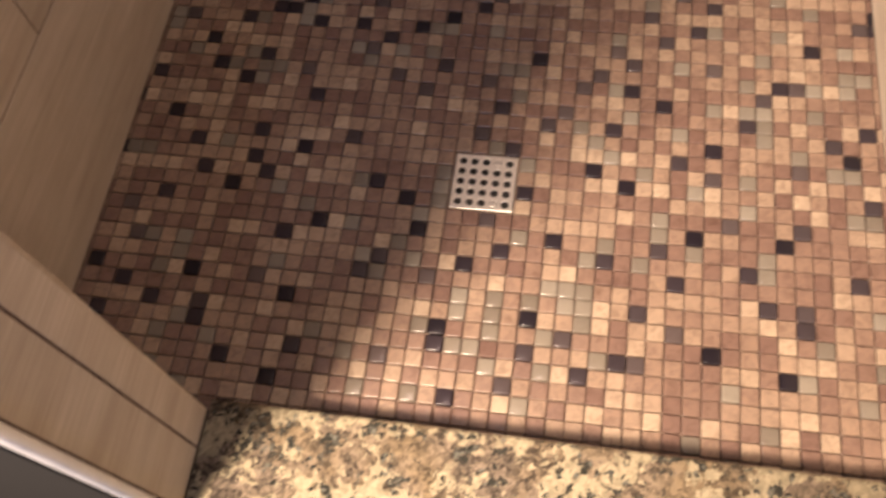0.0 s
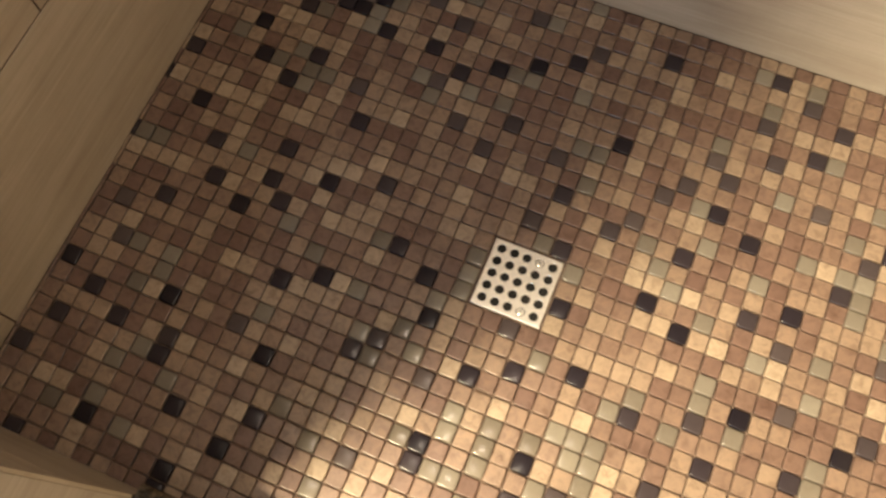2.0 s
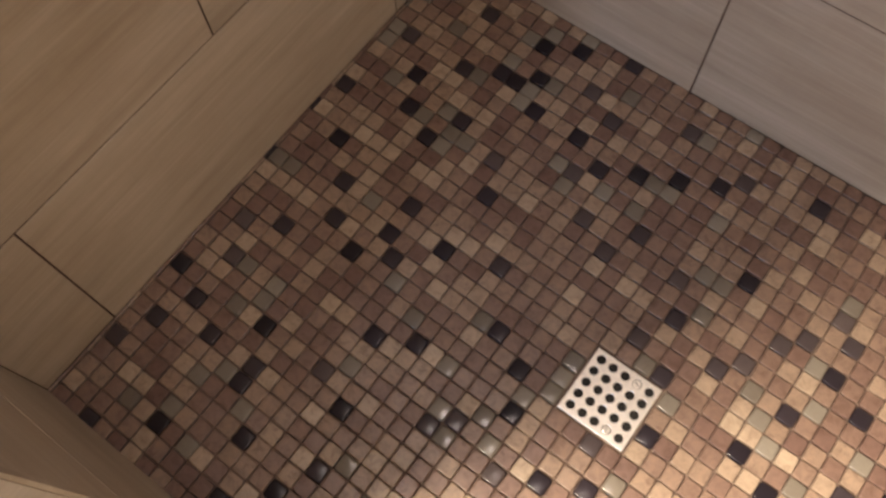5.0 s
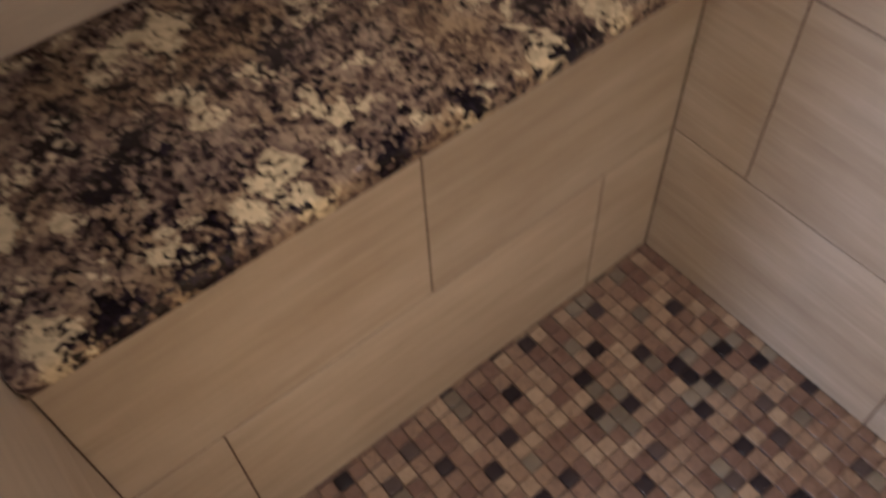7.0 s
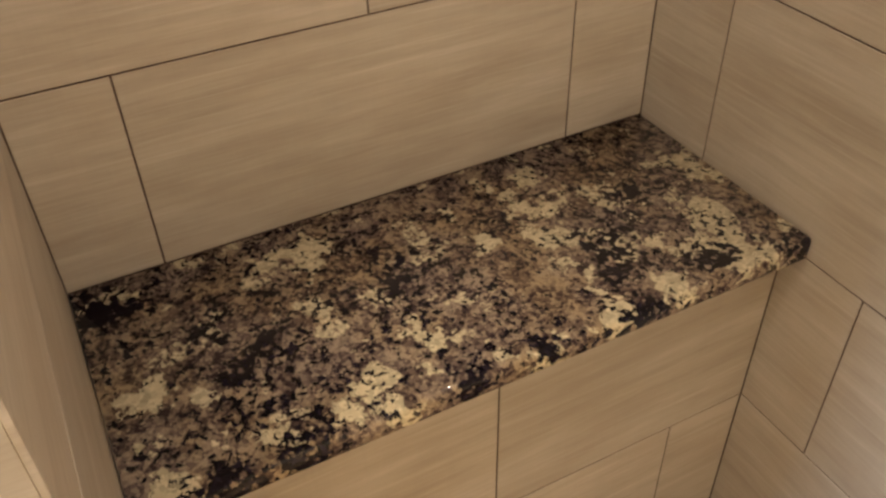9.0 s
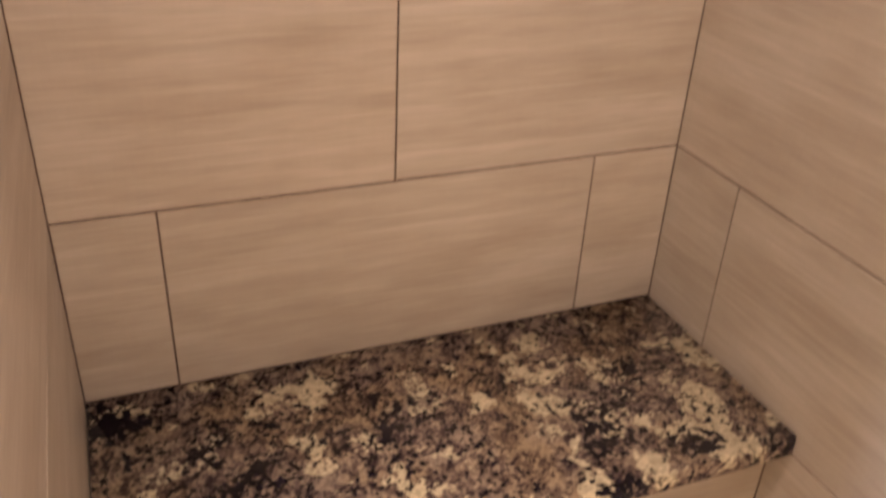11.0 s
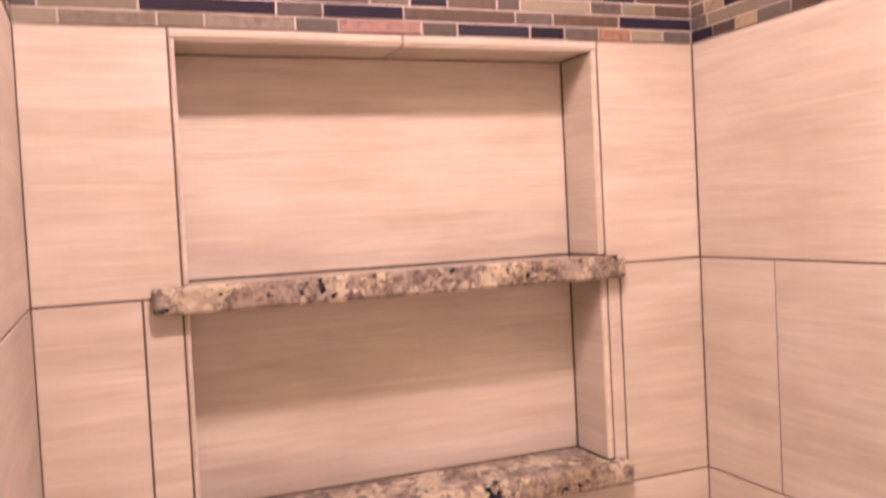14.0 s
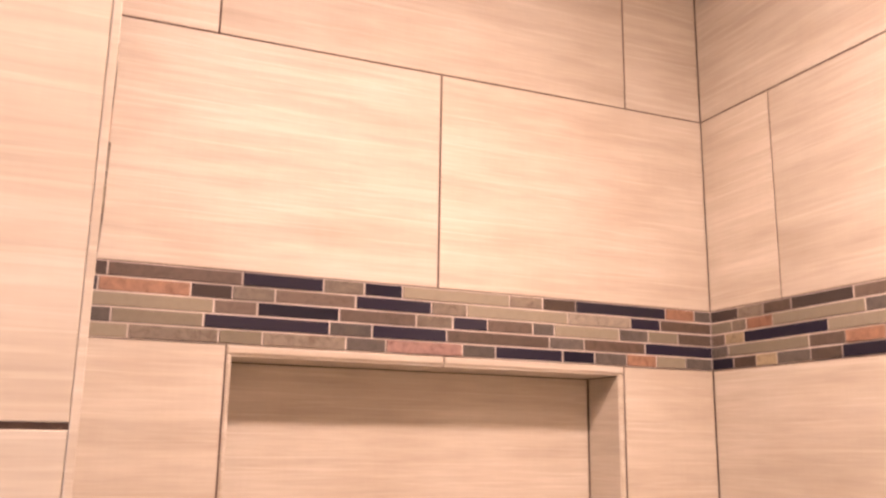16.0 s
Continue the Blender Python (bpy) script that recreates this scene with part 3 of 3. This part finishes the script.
for cx, cy in ((1, 2), (1, -2)):
    verts, faces, cell = [], [], DS / 5.35
    for rr, zz in ((0.0052, 0.0002), (0.0052, 0.0012), (0.0042, 0.0017)):
        verts += [(rr * math.cos(math.pi * k / 8), rr * math.sin(math.pi * k / 8), zz) for k in range(16)]
    for q in range(2):
        faces += [(q * 16 + k, q * 16 + (k + 1) % 16, q * 16 + 16 + (k + 1) % 16, q * 16 + 16 + k) for k in range(16)]
    faces.append(tuple(range(32, 48)))
    screw = new("screw", mesh_of("screw", verts, faces, STEEL))
    screw.parent = drain
    screw.location = (cx * cell, cy * cell, 0)
    # Raised near-black bar, the slot's shade put into colour.
    slot = boxes("slot", [((-0.0032, -0.0006, 0.00172), (0.0032, 0.0006, 0.0020))], NEAR_BLACK)
    slot.parent = screw
    slot.rotation_euler = (0, 0, 0.6 + cy)
# Thin near-black sheet under the holes stands in for the drain's inner shade.
well = boxes("well", [((-DS / 2 + 0.001, -DS / 2 + 0.001, -0.0029), (DS / 2 - 0.001, DS / 2 - 0.001, -0.0024))], NEAR_BLACK)
well.parent = drain

# ---- mosaic band: sticks of two, four and six inches ----
BAND = (
    "d18 b154 n101 o54 n52 c156 o52 b53 n154 r52 g31",
    "n9 r103 d49 o52 t103 n104 o51 c156 s105 n52 b93",
    "c140 t52 n103 t104 o52 n51 t69 g34 c107 g50 c53 t61",
    "g26 c103 n154 g56 n103 t155 g56 b103 n121",
    "c46 o102 c52 o105 g53 p107 g49 n104 n52 g53 r52 c52 g49",
)
BAND_NORTH = (
    "d60 o52 b52 d104 t103 n154 c52 o103 n103 g52 c154 b52 r52 n103 t154 o52",
    "c46 o30 r52 c156 g52 n103 t52 o103 c154 n52 b103 s52 n154 g52 c103 t52 r52",
    "t30 y40 n154 c104 g103 o52 n103 c52 t154 r52 n52 o103 c103 n154 b52 g103",
    "g36 c154 t60 r60 y52 n103 c52 g154 n103 o52 t52 c103 n52 s103 b154 n103",
    "n46 b46 y40 g60 t52 n154 o52 c103 r52 n103 g103 c52 t154 n52 o103 b52 n103",
)
STEP = (ROW[7] - ROW[6]) / 5
bandjit = random.Random(11)


def band(side, plane, start, sign, end, parent, rows):
    for k, row in enumerate(rows):
        a, z1 = start, ROW[7] - k * STEP
        for word in row.split():
            b = a + sign * int(word[1:]) / 1000
            b = min(b, end) if sign > 0 else max(b, end)
            lo, hi = min(a, b), max(a, b)
            if hi - lo > 0.006:
                wall_piece(side, plane, lo, hi, z1 - STEP, z1, parent, STICK[word[0]], "stick", 0.0022, 0.006, 0.0007, bandjit.uniform(0.0004, 0.0016))
            a = b


for parent, lo, hi in ((wall_west, (WEST - 0.005, SOUTH, ROW[6]), (WEST - 0.0003, NORTH, ROW[7])), (wall_north, (WEST, NORTH + 0.0003, ROW[6]), (EAST, NORTH + 0.005, ROW[7])), (wall_south, (WEST, SOUTH - 0.005, ROW[6]), (JAMB - 0.009, SOUTH - 0.0003, ROW[7]))):
    bed = boxes("grout_bed", [((lo), (hi))], BAND_GROUT)
    bed.parent = parent
band("west", WEST, SOUTH, 1, NORTH, wall_west, BAND)
band("north", NORTH, WEST, 1, EAST, wall_north, BAND_NORTH)
band("south", SOUTH, WEST, 1, JAMB - 0.009, wall_south, BAND_NORTH[2:] + BAND_NORTH[:2])
wall_piece("east", EAST, -0.37, 0.24, ROW[6], ROW[7], wall_east)
wall_piece("east", EAST, 0.24, 0.852, ROW[6], ROW[7], wall_east)
wall_piece("east", EAST, 0.852, NORTH, ROW[6], ROW[7], wall_east)

# ---- mosaic floor: # marks the dark glass chips, row by row from the far wall ----
MOSAIC = (
    "..............#................................",
    "...........#.....................#..........#..",
    ".....#...#.........#.......#.......#...........",
    ".............#.........#.............#.........",
    "..........#....#......#..........#............#",
    "........##..........#...............#..........",
    "..#...#....#..#...#...............#........#...",
    "................#..............#...............",
    "....#..........#..........#.....#....#.........",
    "........#...........#.........#..........##....",
    ".....#.....#.....#.....#.....#..#.......#......",
    ".#.....#...........#..............#............",
    "............#...........#...#..........#......#",
    "#..........................#...#............#..",
    "...#...................#.............#.......#.",
    ".........#.....#.........#.........#......#....",
    ".....#......#.................#......#.........",
    "#........#......................#.............#",
    "......#...#......#........#....................",
    "........#..........#..................#...#....",
    "....#...................#...........#....#.....",
    "..#...........#.....#.......#.....#............",
    "............#............#.....#.......#.....#.",
    "...#..............#....#...........#...........",
    ".................#...#..................#.#....",
    ".#.....#...#.....................#........#....",
    "...#.........#.............#.......#...........",
    ".....#..#.............#......#.......#.........",
    "..#.....#.............#....#....##.......#.....",
    "..............#....#..........#................",
    ".#........#...............#....................",
    ".............#.........#.......................",
    "......#........................................",
    "...........#.....#..#..........................",
)
pick = random.Random(3)
SIDE = 0.0238
chip_cache = {}


def chip_geo(w, h, glass):
    """A chip with rounded corners and a soft top edge: rings of eight points."""
    c, verts = 0.0022, []
    rings = ((-0.003, 0), (0.0012, 0), (0.0022, 0.0008), (0.0026, 0.0024)) if glass else ((-0.003, 0), (0.0014, 0), (0.0022, 0.0006), (0.0025, 0.0016))
    for z, k in rings:
        x, y = w / 2 - k, h / 2 - k
        q = min(c, x * 0.5, y * 0.5)
        verts += [(-x + q, -y, z), (x - q, -y, z), (x, -y + q, z), (x, y - q, z), (x - q, y, z), (-x + q, y, z), (-x, y - q, z), (-x, -y + q, z)]
    faces = [(8 * r + i, 8 * r + (i + 1) % 8, 8 * r + 8 + (i + 1) % 8, 8 * r + 8 + i) for r in range(3) for i in range(8)]
    faces.append(tuple(range(24, 32)))
    return verts, faces


field = {k: ([], []) for k in CHIPS}
for j in range(12, 47):
    for i in range(-28, 20):
        x, y = OX + P * i, OY + P * j
        dark = j >= 13 and i <= 18 and MOSAIC[46 - j][i + 28] == "#"
        roll = pick.random()
        kind = "dark" if dark or (i > 18 and roll < 0.1) or (j < 13 and roll < 0.1) else "pale" if roll < 0.11 else "stone"
        dx, dy, dz, turn = pick.gauss(0, 0.0003), pick.gauss(0, 0.0003), pick.gauss(0, 0.0002), pick.gauss(0, 0.008)
        if -6 <= i <= -3 and 27 <= j <= 30:
            continue
        x0, x1 = max(x - SIDE / 2, RISER + 0.001), min(x + SIDE / 2, EAST - 0.001)
        y0, y1 = max(y - SIDE / 2, 0.278), min(y + SIDE / 2, NORTH - 0.001)
        w, h = round(x1 - x0, 4), round(y1 - y0, 4)
        if w < 0.004 or h < 0.004:
            continue
        m = Matrix.Translation(((x0 + x1) / 2 + dx, (y0 + y1) / 2 + dy, dz)) @ Euler((pick.gauss(0, 0.018), pick.gauss(0, 0.018), turn)).to_matrix().to_4x4()
        glass = kind != "stone"
        if -15 <= i <= 6 and 22 <= j <= 35 and w > 0.02 and h > 0.02:
            if kind not in chip_cache:
                v, f = chip_geo(SIDE, SIDE, glass)
                chip_cache[kind] = mesh_of("chip", v, f, CHIPS[kind][0], glass)
            o = new("chip", chip_cache[kind])
            o.parent = floor
            o.matrix_basis = m
        else:
            v, f = chip_geo(w, h, glass)
            k = len(field[kind][0])
            field[kind][0].extend([tuple(m @ Vector(p)) for p in v])
            field[kind][1].extend([tuple(k + a for a in g) for g in f])
for kind, (v, f) in field.items():
    o = new(kind + "_chips", mesh_of(kind + "_chips", v, f, CHIPS[kind][1], kind != "stone"))
    o.parent = floor
    tagged(o, kind="stuff")
